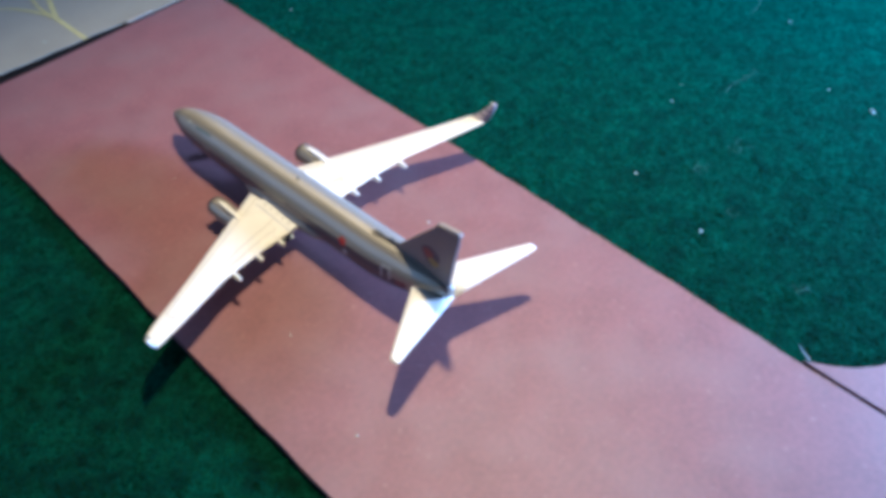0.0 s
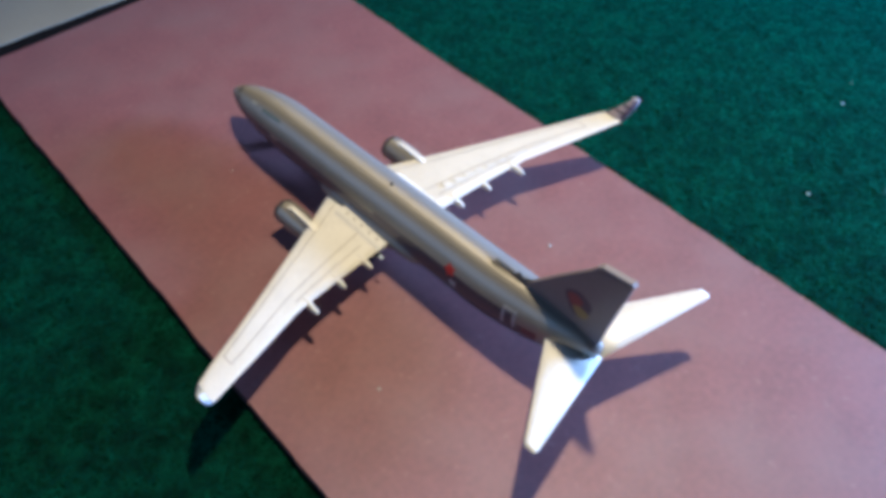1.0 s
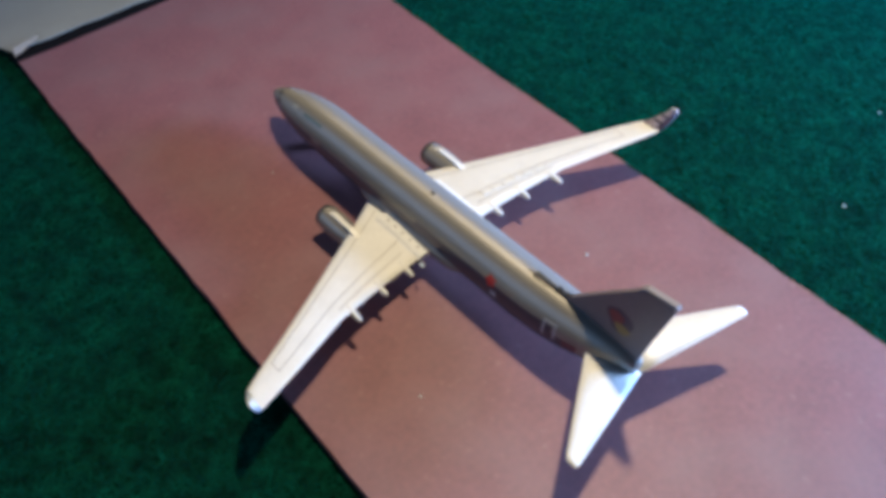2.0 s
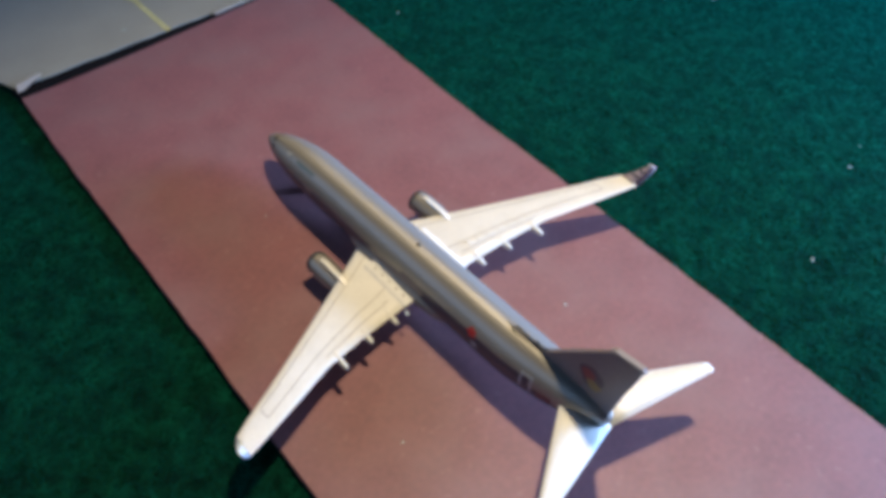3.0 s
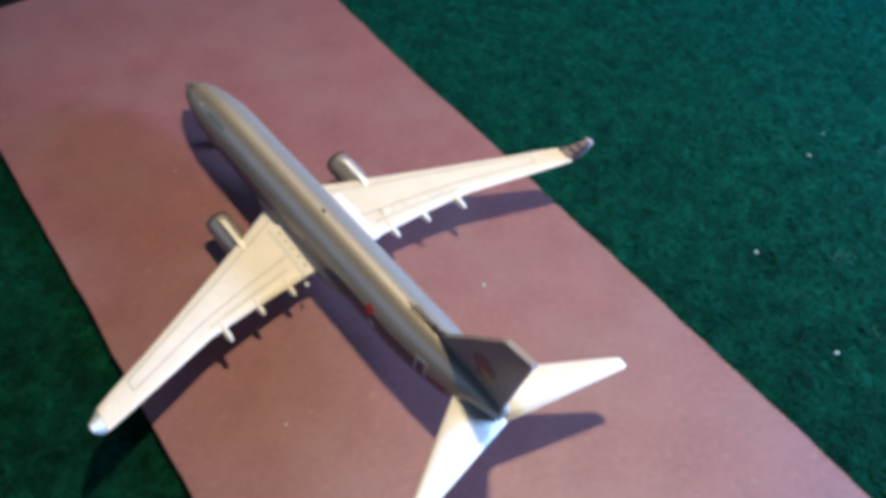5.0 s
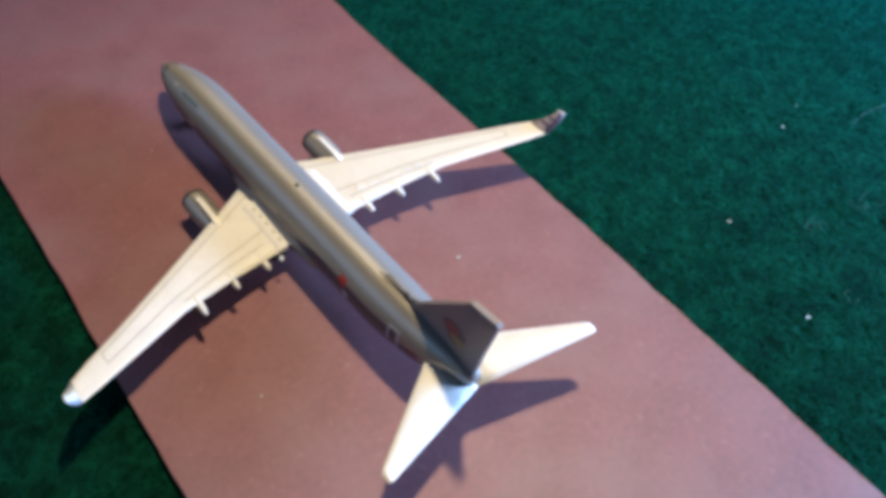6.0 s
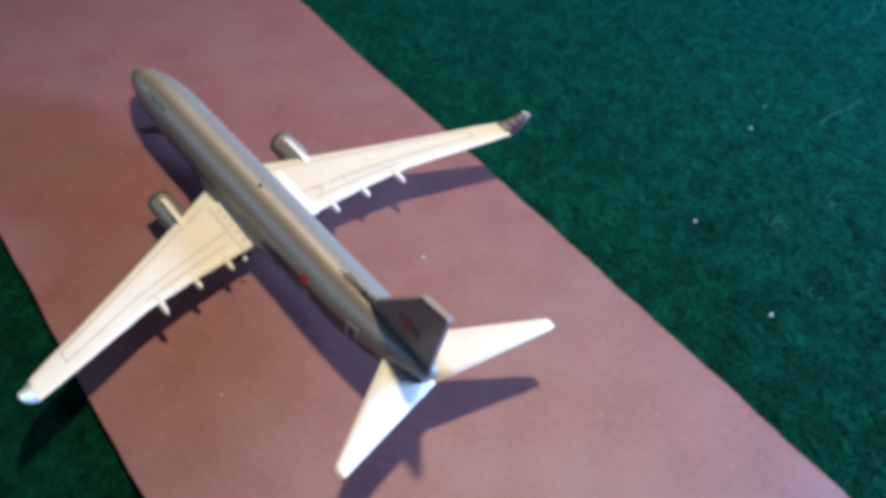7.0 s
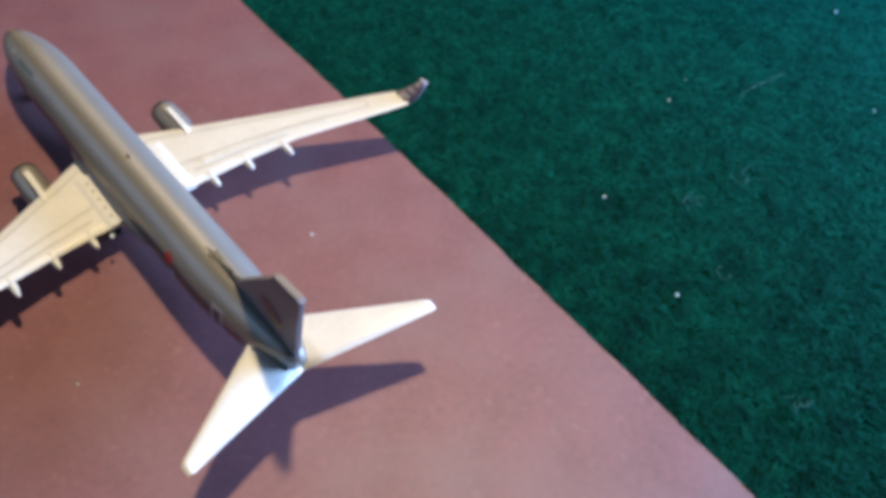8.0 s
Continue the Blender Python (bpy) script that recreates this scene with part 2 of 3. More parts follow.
def felt_fibres(count):
    """Loose curled fibres of the carpet, one joined mesh."""
    rng = np.random.default_rng(5)
    x, y = rng.uniform(-1.6, 3.3, count), rng.uniform(-2.1, 2.6, count)
    keep = ~in_strip(x, y)
    x, y = x[keep], y[keep]
    n = len(x)
    a = rng.uniform(0, 2 * np.pi, n)
    bend = rng.normal(0, 2.2, n)
    long = rng.uniform(0.018, 0.050, n)
    wide = rng.uniform(0.0017, 0.0036, n)
    rise = rng.uniform(0.002, 0.0055, n)
    base_z = rng.uniform(0.0, 0.007, n)
    steps = 5
    pts, cx, cy = [], x.copy(), y.copy()
    for k in range(steps):
        s = k / (steps - 1)
        ang = a + bend * s
        if k:
            cx += np.cos(ang) * long / (steps - 1)
            cy += np.sin(ang) * long / (steps - 1)
        cz = CARPET_Z - 0.003 + base_z + rise * np.sin(s * 2.5)
        w = wide * (1 - 0.4 * s)
        ox, oy = -np.sin(ang) * w, np.cos(ang) * w
        pts.append(np.stack([cx + ox, cy + oy, cz + 0.12 * w], -1))
        pts.append(np.stack([cx - ox, cy - oy, cz - 0.12 * w], -1))
    v = (np.stack(pts, 1) * U).reshape(-1, 3)
    base = np.arange(n)[:, None, None] * 2 * steps
    quad = np.array([[2 * k, 2 * k + 1, 2 * k + 3, 2 * k + 2] for k in range(steps - 1)])[None]
    f = (base + quad).reshape(-1, 4)
    me = bpy.data.meshes.new("carpet_fibres")
    me.from_pydata(v.tolist(), [], f.tolist())
    me.materials.append(FIBRE)
    return new("carpet_fibres", me)


FIBRE = material("felt_fibre", (0.005, 0.087, 0.061), 0.95, spec=0.04)
FIBRE.node_tree.nodes["Principled BSDF"].inputs["Sheen Weight"].default_value = 0.32
FIBRE.node_tree.nodes["Principled BSDF"].inputs["Sheen Tint"].default_value = (0.07, 0.72, 0.45, 1)
nt = FIBRE.node_tree
geo = nt.nodes.new("ShaderNodeNewGeometry")
spot = nt.nodes.new("ShaderNodeTexCoord")
clump = nt.nodes.new("ShaderNodeTexNoise")
clump.inputs["Scale"].default_value, clump.inputs["Detail"].default_value = 150.0, 5
nt.links.new(spot.outputs["Object"], clump.inputs["Vector"])
share = nt.nodes.new("ShaderNodeMath")
share.operation = "MULTIPLY_ADD"
share.inputs[1].default_value, share.inputs[2].default_value = 0.20, -0.09
nt.links.new(geo.outputs["Random Per Island"], share.inputs[0])
total = nt.nodes.new("ShaderNodeMath")
nt.links.new(share.outputs[0], total.inputs[0])
nt.links.new(clump.outputs["Fac"], total.inputs[1])
ramp = nt.nodes.new("ShaderNodeValToRGB")
ramp.color_ramp.elements[0].color, ramp.color_ramp.elements[0].position = (0.0015, 0.0088, 0.0052, 1), 0.30
ramp.color_ramp.elements[1].color, ramp.color_ramp.elements[1].position = (0.0048, 0.056, 0.0310, 1), 0.76
nt.links.new(total.outputs[0], ramp.inputs["Fac"])
nt.links.new(ramp.outputs["Color"], nt.nodes["Principled BSDF"].inputs["Base Color"])
tagged(felt_fibres(320000), "matted dark green synthetic carpet fibres", "carpet fibres", kind="stuff")

# walls, ceiling, with the window opening towards WIN
turn = math.degrees(math.atan2(WIN.y, WIN.x))
shell = pose(0, 0, 0, 0, 0, turn)


def shell_box(name, cx, cy, cz, sx, sy, sz, label, category):
    bm = box(cx, cy, cz, sx, sy, sz)
    bm.transform(shell)
    return tagged(part(name, bm, WALL), label, category, kind="structure")


D, Z0, Z1, HW = WIN_DIST * 10, (WIN_Z - WIN_H / 2) * 10, (WIN_Z + WIN_H / 2) * 10, WIN_W * 5
shell_box("wall_east", D + 0.6, -(HW + 12) / 2, 11, 1, 12 - HW, 23, "plain dim grey wall beside the window", "wall")
shell_box("wall_east", D + 0.6, (HW + 12) / 2, 11, 1, 12 - HW, 23, "plain dim grey wall beside the window", "wall")
shell_box("wall_east", D + 0.6, 0, (Z0 - 0.5) / 2, 1, 2 * HW, Z0 + 0.5, "plain dim grey wall under the window", "wall")
shell_box("wall_east", D + 0.6, 0, (Z1 + 22.5) / 2, 1, 2 * HW, 22.5 - Z1, "plain dim grey wall above the window", "wall")
# west wall, left open for the added fill light
X2, A0, A1, HW2 = -14.5, (FILL_Z - FILL_H / 2) * 10, (FILL_Z + FILL_H / 2) * 10, FILL_W * 5
shell_box("wall_west", X2, -(HW2 + 12) / 2, 11, 1, 12 - HW2, 23, "plain dim grey wall beside the added fill opening", "wall")
shell_box("wall_west", X2, (HW2 + 12) / 2, 11, 1, 12 - HW2, 23, "plain dim grey wall beside the added fill opening", "wall")
shell_box("wall_west", X2, 0, (A0 - 0.5) / 2, 1, 2 * HW2, A0 + 0.5, "plain dim grey wall under the added fill opening", "wall")
shell_box("wall_west", X2, 0, (A1 + 22.5) / 2, 1, 2 * HW2, 22.5 - A1, "plain dim grey wall above the added fill opening", "wall")
shell_box("wall_north", (D - 14.9) / 2, 12.5, 11, D + 16.1, 1, 23, "plain dim grey wall", "wall")
shell_box("wall_south", (D - 14.9) / 2, -12.5, 11, D + 16.1, 1, 23, "plain dim grey wall", "wall")
shell_box("ceiling", (D - 14.9) / 2, 0, 23, D + 16.1, 26, 1, "plain grey ceiling", "ceiling").data.materials[0] = CEILING

# ---- runway card ----
def strip_left(y):
    bow = 0.007 * math.exp(-((y - 0.25) / 0.3) ** 2) - 0.006 * smooth_step(0.9, 1.4, y)
    return -0.657 + (0.049 if y > 0 else 0.030) * y + bow


def strip_right(y):
    return 0.735 + 0.077 * y - 0.011 * math.exp(-((y - 0.75) / 0.5) ** 2)


def card(name, outline, top, label, category):
    """A card with a printed face and dark cut edges."""
    thing = new(name)
    tagged(thing, label, category)
    low = -0.034
    rim = [[(x, y, z) for x, y in outline] for z in (low, top - 0.0004)]
    part("cut_edge", loft(rim, caps=False), CARD_SIDE, thing, "dark cut edge")
    face = bmesh.new()
    face.faces.new([face.verts.new((x, y, top)) for x, y in outline])
    bmesh.ops.triangulate(face, faces=face.faces[:])
    bmesh.ops.solidify(face, geom=face.faces[:], thickness=0.004)
    part("printed_face", face, CARD, thing, "faded maroon face")
    return thing


def runway_outline():
    rng = random.Random(3)
    ys = [1.982 - 0.075 * i for i in range(82)]
    left = [(strip_left(y) + rng.uniform(-0.0025, 0.0025), y) for y in ys]
    right = [(strip_right(y) + rng.uniform(-0.003, 0.003) + 0.0015 * math.sin(9 * y), y) for y in ys]
    return left + right[::-1]


runway = card("runway_card", runway_outline(), 0.0, "faded maroon card runway strip lying on green carpet", "runway card")
rng = random.Random(8)
for i in range(26):
    y0 = 1.93 - 0.145 * i
    long = rng.uniform(0.05, 0.13)
    way = [(strip_right(y0 - long * k / 5) - 0.0035 + rng.uniform(-0.0012, 0.0012), y0 - long * k / 5) for k in range(6)]
    part("frayed_edge", ribbon(way, rng.uniform(0.003, 0.006), 0.0006), WORN, runway, flip=False)

# second maroon card that joins the runway, with a curved corner
branch = []
for i in range(15):
    dx = 1.6 * (i / 14) ** 2
    branch.append((0.621 + dx, -1.69 - 0.25 * (1 - math.exp(-dx / 0.10))))
branch += [(3.2, -2.02), (3.2, -4.0), (strip_right(-4.0) + 0.011, -4.0)]
card("taxiway_card", branch, -0.004, "faded maroon card with a curved corner beside the runway", "card")

# ---- grey sheet with yellow lines at the runway's end ----
front = [(-2.6, 2.75), (-1.6, 2.52), (-1.0, 2.36), (-0.70, 2.255), (-0.62, 2.20), (-0.588, 2.13), (-0.565, 2.060)]
front += [(-0.56 + 0.94 * i / 12, 2.050 - 0.036 * i / 12 + 0.004 * math.sin(2.1 * i)) for i in range(1, 13)]
front += [(0.385, 1.990), (0.75, 1.993), (1.02, 1.996)]
sheet = part("apron_sheet", prism(front + [(1.10, 6.0), (-2.6, 6.0)], 0.002, 0.009, 0.0015), SHEET)
tagged(sheet, "grey card sheet with faded yellow lines beyond the runway", "card sheet")
FORK = (0.157, 2.35)
for i, way in enumerate(([(0.151, 2.014), (0.153, 2.14), (0.155, 2.25), FORK], [FORK, (0.185, 2.44), (0.215, 2.53), (0.243, 2.613), (0.30, 2.80), (0.42, 3.2)],
                         [FORK, (0.150, 2.45), (0.155, 2.57), (0.18, 2.694), (0.24, 2.95)], [FORK, (0.137, 2.45), (0.10, 2.56), (0.05, 2.66), (-0.03, 2.76), (-0.2, 2.9)])):
    part("yellow_line", ribbon(way, 0.027 if i < 2 else 0.019, 0.0098 + 0.0006 * i), YELLOW, sheet, flip=False)
# near-black strip: the shaded gap between the sheet and the runway, put into colour
tape = [(-0.57, 1.972), (-0.40, 1.964), (-0.15, 1.962), (0.0, 1.964), (0.2, 1.969), (0.385, 1.974), (0.80, 1.988), (0.80, 2.030), (0.385, 2.055), (-0.57, 2.09)]
tagged(part("gap_shade_strip", prism(tape, -0.03, 0.0045), BLACK), "black strip coloured as the shaded gap along the grey sheet's edge", "tape")


def scrap(points, lift, label, mat=PAPER):
    """A curled sliver of white paper."""
    n = len(points)
    rows = [[(x, y, lift * (i / (n - 1)) ** 2 + 0.0155) for x, y in row] for i, row in enumerate(points)]
    bm = loft(rows, close=False, caps=False)
    bmesh.ops.solidify(bm, geom=bm.faces[:], thickness=0.0015)
    tagged(part("paper_scrap", bm, mat), label, "paper scrap", group="paper scraps")


scrap([[(-0.565, 2.000), (-0.562, 2.012)], [(-0.535, 2.002), (-0.552, 2.060)], [(-0.495, 2.022), (-0.500, 2.066)], [(-0.440, 2.048), (-0.442, 2.064)]], 0.010, "curled white paper corner beside the black gap strip")
scrap([[(0.385, 1.974), (0.385, 1.995)], [(0.43, 1.978), (0.43, 1.996)], [(0.49, 1.983), (0.49, 1.996)], [(0.55, 1.989), (0.55, 1.994)]], 0.002, "thin white paper edge at the grey sheet's rim")
scrap([[(0.616, -1.708), (0.627, -1.704)], [(0.633, -1.676), (0.640, -1.673)], [(0.639, -1.660), (0.643, -1.658)]], 0.016, "small grey paper sliver standing beside the card", GREY_PAPER)

# ---- the model airliner ----
plane = new("model_airliner")
tagged(plane, "taupe metallic toy airliner with white wings standing on its wheels", "model airplane")


R, CZ = 0.081, 0.140


NOSE_Y = 0.898


def hull_section(y):
    """Half width, centre height and half height of the body at y."""
    if y > 0.53:
        s = min(1, (NOSE_Y - y) / (NOSE_Y - 0.53))
        g = max(0.0, 1 - (1 - s) ** 2.0) ** 0.68
        return R * g, CZ - 0.023 * (1 - s) ** 1.8, (R + 0.006) * g * (1 - 0.05 * (1 - s))
    if y < -0.40:
        s = min(1, (-0.40 - y) / 0.375)
        g = 1 - 0.52 * s ** 1.9 - 0.24 * s ** 7
        return R * g, CZ - 0.003 + 0.046 * s ** 1.4, (R + 0.009) * g
    return R, CZ - 0.003, R + 0.009


def on_hull(y, degrees, lift=0.0012):
    """A place on the body's skin; 90 degrees is its top, 180 its left side."""
    w, c, h = hull_section(y)
    a = radians(degrees)
    return ((w + lift) * math.cos(a), y, c + (h + lift) * math.sin(a))


def decal(name, outline, mat, parent, label="", lift=0.0012):
    """A painted patch on the body: an outline of (y, degrees) laid on its skin."""
    bm = bmesh.new()
    bm.faces.new([bm.verts.new(on_hull(y, d, lift)) for y, d in outline])
    bmesh.ops.triangulate(bm, faces=bm.faces[:])
    bmesh.ops.subdivide_edges(bm, edges=bm.edges[:], cuts=2, use_grid_fill=True)
    for v in bm.verts:
        d = math.degrees(math.atan2((v.co.z - hull_section(v.co.y)[1]) / max(hull_section(v.co.y)[2], 1e-4), v.co.x / max(hull_section(v.co.y)[0], 1e-4)))
        v.co = on_hull(v.co.y, d, lift)
    return part(name, bm, mat, parent, label, smooth=True)


def hull():
    ys = [NOSE_Y - d for d in (0.0004, 0.002, 0.006, 0.012, 0.02, 0.033, 0.05, 0.07, 0.095, 0.125, 0.16, 0.20, 0.25, 0.30, 0.36, 0.40)]
    ys += [0.4 - 0.1 * i for i in range(8)] + [-0.40 - 0.0375 * i for i in range(11)]
    rings = []
    for y in ys:
        w, c, h = hull_section(y)
        rings.append([(w * math.cos(a), y, c + h * math.sin(a)) for a in [2 * math.pi * k / 48 for k in range(48)]])
    bm = loft(rings)
    for f in bm.faces:      # faces below a height set along the body take the darker material
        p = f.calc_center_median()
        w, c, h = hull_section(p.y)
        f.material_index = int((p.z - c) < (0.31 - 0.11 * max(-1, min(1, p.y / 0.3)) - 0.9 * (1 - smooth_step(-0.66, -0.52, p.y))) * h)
    return bm


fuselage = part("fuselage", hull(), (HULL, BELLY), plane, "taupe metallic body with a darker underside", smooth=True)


def wing_z(x):
    return 0.085 + 0.1 * abs(x)


WING = [(0.0, 0.280, -0.055), (0.07, 0.240, -0.066), (0.16, 0.183, -0.077), (0.28, 0.112, -0.092), (0.435, 0.021, -0.120), (0.60, -0.073, -0.180), (0.70, -0.126, -0.215), (0.749, -0.156, -0.231), (0.752, -0.158, -0.232)]


def foil(x, le, te, z, thick):
    chord = le - te
    top = [(0.0, 0.0), (0.04, 0.45), (0.15, 0.85), (0.35, 1.0), (0.6, 0.78), (0.85, 0.22), (1.0, 0.06)]
    pts = [(x, le - s * chord, z + h * thick * 0.6) for s, h in top]
    pts += [(x, le - s * chord, z - h * thick * 0.4) for s, h in reversed(top[1:])]
    return pts


def wing_mesh(side):
    rings = []
    for x, le, te in WING:
        rings.append(foil(side * x, le, te, wing_z(x), 0.020 - 0.014 * x))
    return loft(rings)


def wing_top(side):
    """Height just above the wing's upper face at a place."""
    def high(x, y):
        ax = abs(x)
        i = max(k for k in range(len(WING) - 1) if WING[k][0] <= ax + 1e-9)
        f = (ax - WING[i][0]) / (WING[i + 1][0] - WING[i][0])
        le, te = (WING[i][k] + f * (WING[i + 1][k] - WING[i][k]) for k in (1, 2))
        s = min(max((le - y) / (le - te), 0), 1)
        prof = [(0.0, 0.0), (0.04, 0.45), (0.15, 0.85), (0.35, 1.0), (0.6, 0.78), (0.85, 0.22), (1.0, 0.06)]
        h = float(np.interp(s, [p[0] for p in prof], [p[1] for p in prof]))
        return wing_z(ax) + h * (0.020 - 0.014 * ax) * 0.6 + 0.0012
    return high


def edge_at(x, k):
    return float(np.interp(x, [w[0] for w in WING], [w[k] for w in WING]))


def along_wing(side, x0, x1, s0, s1, n=14):
    out = []
    for i in range(n):
        x = x0 + (x1 - x0) * i / (n - 1)
        s = s0 + (s1 - s0) * i / (n - 1)
        le, te = edge_at(x, 1), edge_at(x, 2)
        out.append((side * x, le - s * (le - te)))
    return out


def build_wing(side):
    wing = part("wing", wing_mesh(side), WHITE, plane, "white enamelled wing", smooth=True)
    high = wing_top(side)
    for x0, x1, s0, s1 in ((0.10, 0.66, 0.17, 0.24), (0.12, 0.66, 0.66, 0.60)):
        part("panel_line", ribbon(along_wing(side, x0, x1, s0, s1), 0.0024, high), LINE, wing)
    part("panel_line", ribbon(along_wing(side, 0.66, 0.66, 0.24, 0.60, 5), 0.0022, high), LINE, wing)
    for x0, x1, s0, s1 in ((0.15, 0.42, 0.80, 0.80),):
        part("flap_line", ribbon(along_wing(side, x0, x1, s0, s1), 0.0024, high), LINE, wing)
    for i in range(10 if side > 0 else 0):      # spoiler tabs ahead of the flaps, each a little proud
        x0 = 0.185 + 0.036 * i
        corners = [(x0, 0.665), (x0 + 0.029, 0.665), (x0 + 0.029, 0.755), (x0, 0.755)]
        spots = [(side * x, edge_at(x, 1) - s * (edge_at(x, 1) - edge_at(x, 2))) for x, s in corners]
        rows = [[(x, y, high(x, y) + d) for x, y in spots] for d in (-0.002, 0.0022)]
        part("spoiler_tab", loft(rows), WHITE, wing)
    for x, tip in ((0.178, -0.107), (0.281, -0.120), (0.393, -0.150)):
        te = edge_at(x, 2)
        zc = wing_z(x) - 0.008
        rings = []
        for s, r in ((0.0, 0.003), (0.15, 0.009), (0.5, 0.0115), (0.85, 0.0085), (0.97, 0.005), (1.0, 0.002)):
            y = te + 0.07 + s * (tip - te - 0.07)
            rings.append([(side * x + r * math.cos(a), y, zc - 0.004 * s + 1.2 * r * math.sin(a)) for a in [2 * math.pi * k / 10 for k in range(10)]])
        part("flap_fairing", loft(rings), WHITE, wing, smooth=True)
    rings = []
    for s in (0.0, 0.15, 0.35, 0.7, 1.0):
        x = 0.752 + (0.020 * math.sin(min(1, s * 1.6) * 1.2) + 0.022 * s) * (1.0 if side > 0 else 0.62)
        z = wing_z(0.752) + (0.078 if side > 0 else 0.062) * s ** 1.35
        le, te = (-0.158 - 0.085 * s, -0.232 - 0.033 * s) if side > 0 else (-0.158 - 0.072 * s, -0.232 - 0.024 * s)
        mid = (le + te) / 2
        rings.append([(side * (x + ox), y, z) for y, ox in ((le, 0), (mid, 0.004), (te, 0.001), (mid, -0.004))])
    winglet = part("winglet", loft(rings), LILAC if side > 0 else ICE, wing, "pale lilac upturned wing tip with dark marks" if side > 0 else "white upturned wing tip", smooth=True)
    if side < 0:
        part("flap_bracket", box(-0.132, -0.092, wing_z(0.13) - 0.006, 0.010, 0.018, 0.010, 0.003, turn=-12), ICE, wing, "pale bracket behind the flap")
    return wing


wings = [build_wing(s) for s in (-1, 1)]


def stab_mesh(side):
    rings = []
    for x, le, te in ((0.0, -0.614, -0.788), (0.06, -0.655, -0.803), (0.305, -0.822, -0.864), (0.318, -0.834, -0.862)):
        rings.append(foil(side * x, le, te, 0.165 + 0.1 * x, 0.013 - 0.016 * x))
    return loft(rings)


for s in (-1, 1):
    part("stabilizer", stab_mesh(s), WHITE, plane, "white enamelled tailplane", smooth=True)


FIN_OUTLINE = [(-0.548, 0.252), (-0.65, 0.360), (-0.745, 0.456), (-0.758, 0.464), (-0.834, 0.472), (-0.839, 0.464), (-0.80, 0.32), (-0.762, 0.165), (-0.60, 0.15), (-0.50, 0.20)]


def fin_mesh():
    bm = loft([[(s * 0.0075, y, z) for y, z in FIN_OUTLINE] for s in (-1, 1)])
    bmesh.ops.bevel(bm, geom=[e for e in bm.edges if abs(e.verts[0].co.x - e.verts[1].co.x) < 1e-6], offset=0.002, segments=2, affect="EDGES")
    return bm


fin = part("tail_fin", fin_mesh(), FIN, plane, "charcoal tail fin with a red and yellow emblem")
# low dark fillet that runs forward from the fin along the body's back
fillet = [[(s * w, y, z) for s, z in ((-1, low), (-0.45, top), (0.45, top), (1, low))]
          for y, w, low, top in ((-0.385, 0.001, 0.222, 0.2255), (-0.42, 0.005, 0.218, 0.231), (-0.48, 0.0075, 0.212, 0.237), (-0.53, 0.009, 0.205, 0.247), (-0.56, 0.0085, 0.20, 0.262))]
part("dorsal_fillet", loft(fillet), NOSE, fin, "dark dorsal fillet")
part("aerial_stub", box(0.0, -0.512, 0.247, 0.006, 0.016, 0.014, 0.002), NOSE, fin)
# strip along the fin's upper edge, coloured paler for the lamp light from above
cap = [(-0.740, 0.455), (-0.746, 0.464), (-0.760, 0.474), (-0.838, 0.483), (-0.845, 0.474), (-0.839, 0.465), (-0.834, 0.4735), (-0.758, 0.4655)]
part("fin_cap", loft([[(s * 0.0072, y, z) for y, z in cap] for s in (-1, 1)]), DULL, fin, "upper edge with lamp light painted pale")


def build_engine(side):
    cx, cz = side * 0.213, 0.079
    rings = []
    for y, r in ((0.275, 0.032), (0.287, 0.0345), (0.291, 0.037), (0.287, 0.0392), (0.27, 0.0412), (0.235, 0.0425), (0.20, 0.0415), (0.16, 0.036), (0.12, 0.028), (0.09, 0.018)):
        rings.append([(cx + r * math.cos(a), y, cz + r * math.sin(a)) for a in [2 * math.pi * k / 24 for k in range(24)]])
    rings = [[(cx + 0.96 * (x - cx), y - 0.004, cz + 0.96 * (z - cz)) for x, y, z in ring] for ring in rings]
    bm = loft(rings, caps=False)
    bm.faces.new(bm.verts[-24:])
    e = part("engine", bm, HULL, plane, "taupe metallic engine pod under the wing", smooth=True)
    disc = bmesh.new()
    bmesh.ops.create_circle(disc, cap_ends=True, segments=24, radius=0.0305, matrix=Matrix.Translation((cx, 0.267, cz)) @ pose(0, 0, 0, 90))
    part("intake", disc, DARK, e)
    ring = [[(cx + 0.96 * r * math.cos(a), y - 0.004, cz + 0.96 * r * math.sin(a)) for a in [2 * math.pi * k / 24 for k in range(24)]] for y, r in ((0.273, 0.0335), (0.288, 0.0352), (0.293, 0.0377), (0.289, 0.0402), (0.275, 0.0416))]
    part("intake_lip", loft(ring, caps=False), NOSE, e, "dark intake ring", smooth=True)
    part("pylon", loft([[(cx - w, y, z) for y, z in ((0.250, 0.118), (0.225, 0.129), (0.14, 0.126), (0.06, 0.10), (0.1, 0.08))] for w in (-0.0075, 0.0075)]), WHITE, e, "white pylon")
    return e


for side_sign in (-1, 1):
    build_engine(side_sign)


def wheel_mesh(x, y, r, w):
    rings = []
    for ox, rr in ((-w / 2, r * 0.8), (-w / 2 * 0.7, r), (w / 2 * 0.7, r), (w / 2, r * 0.8)):
        rings.append([(x + ox, y + rr * math.cos(a), r + rr * math.sin(a)) for a in [2 * math.pi * k / 16 for k in range(16)]])
    return loft(rings)


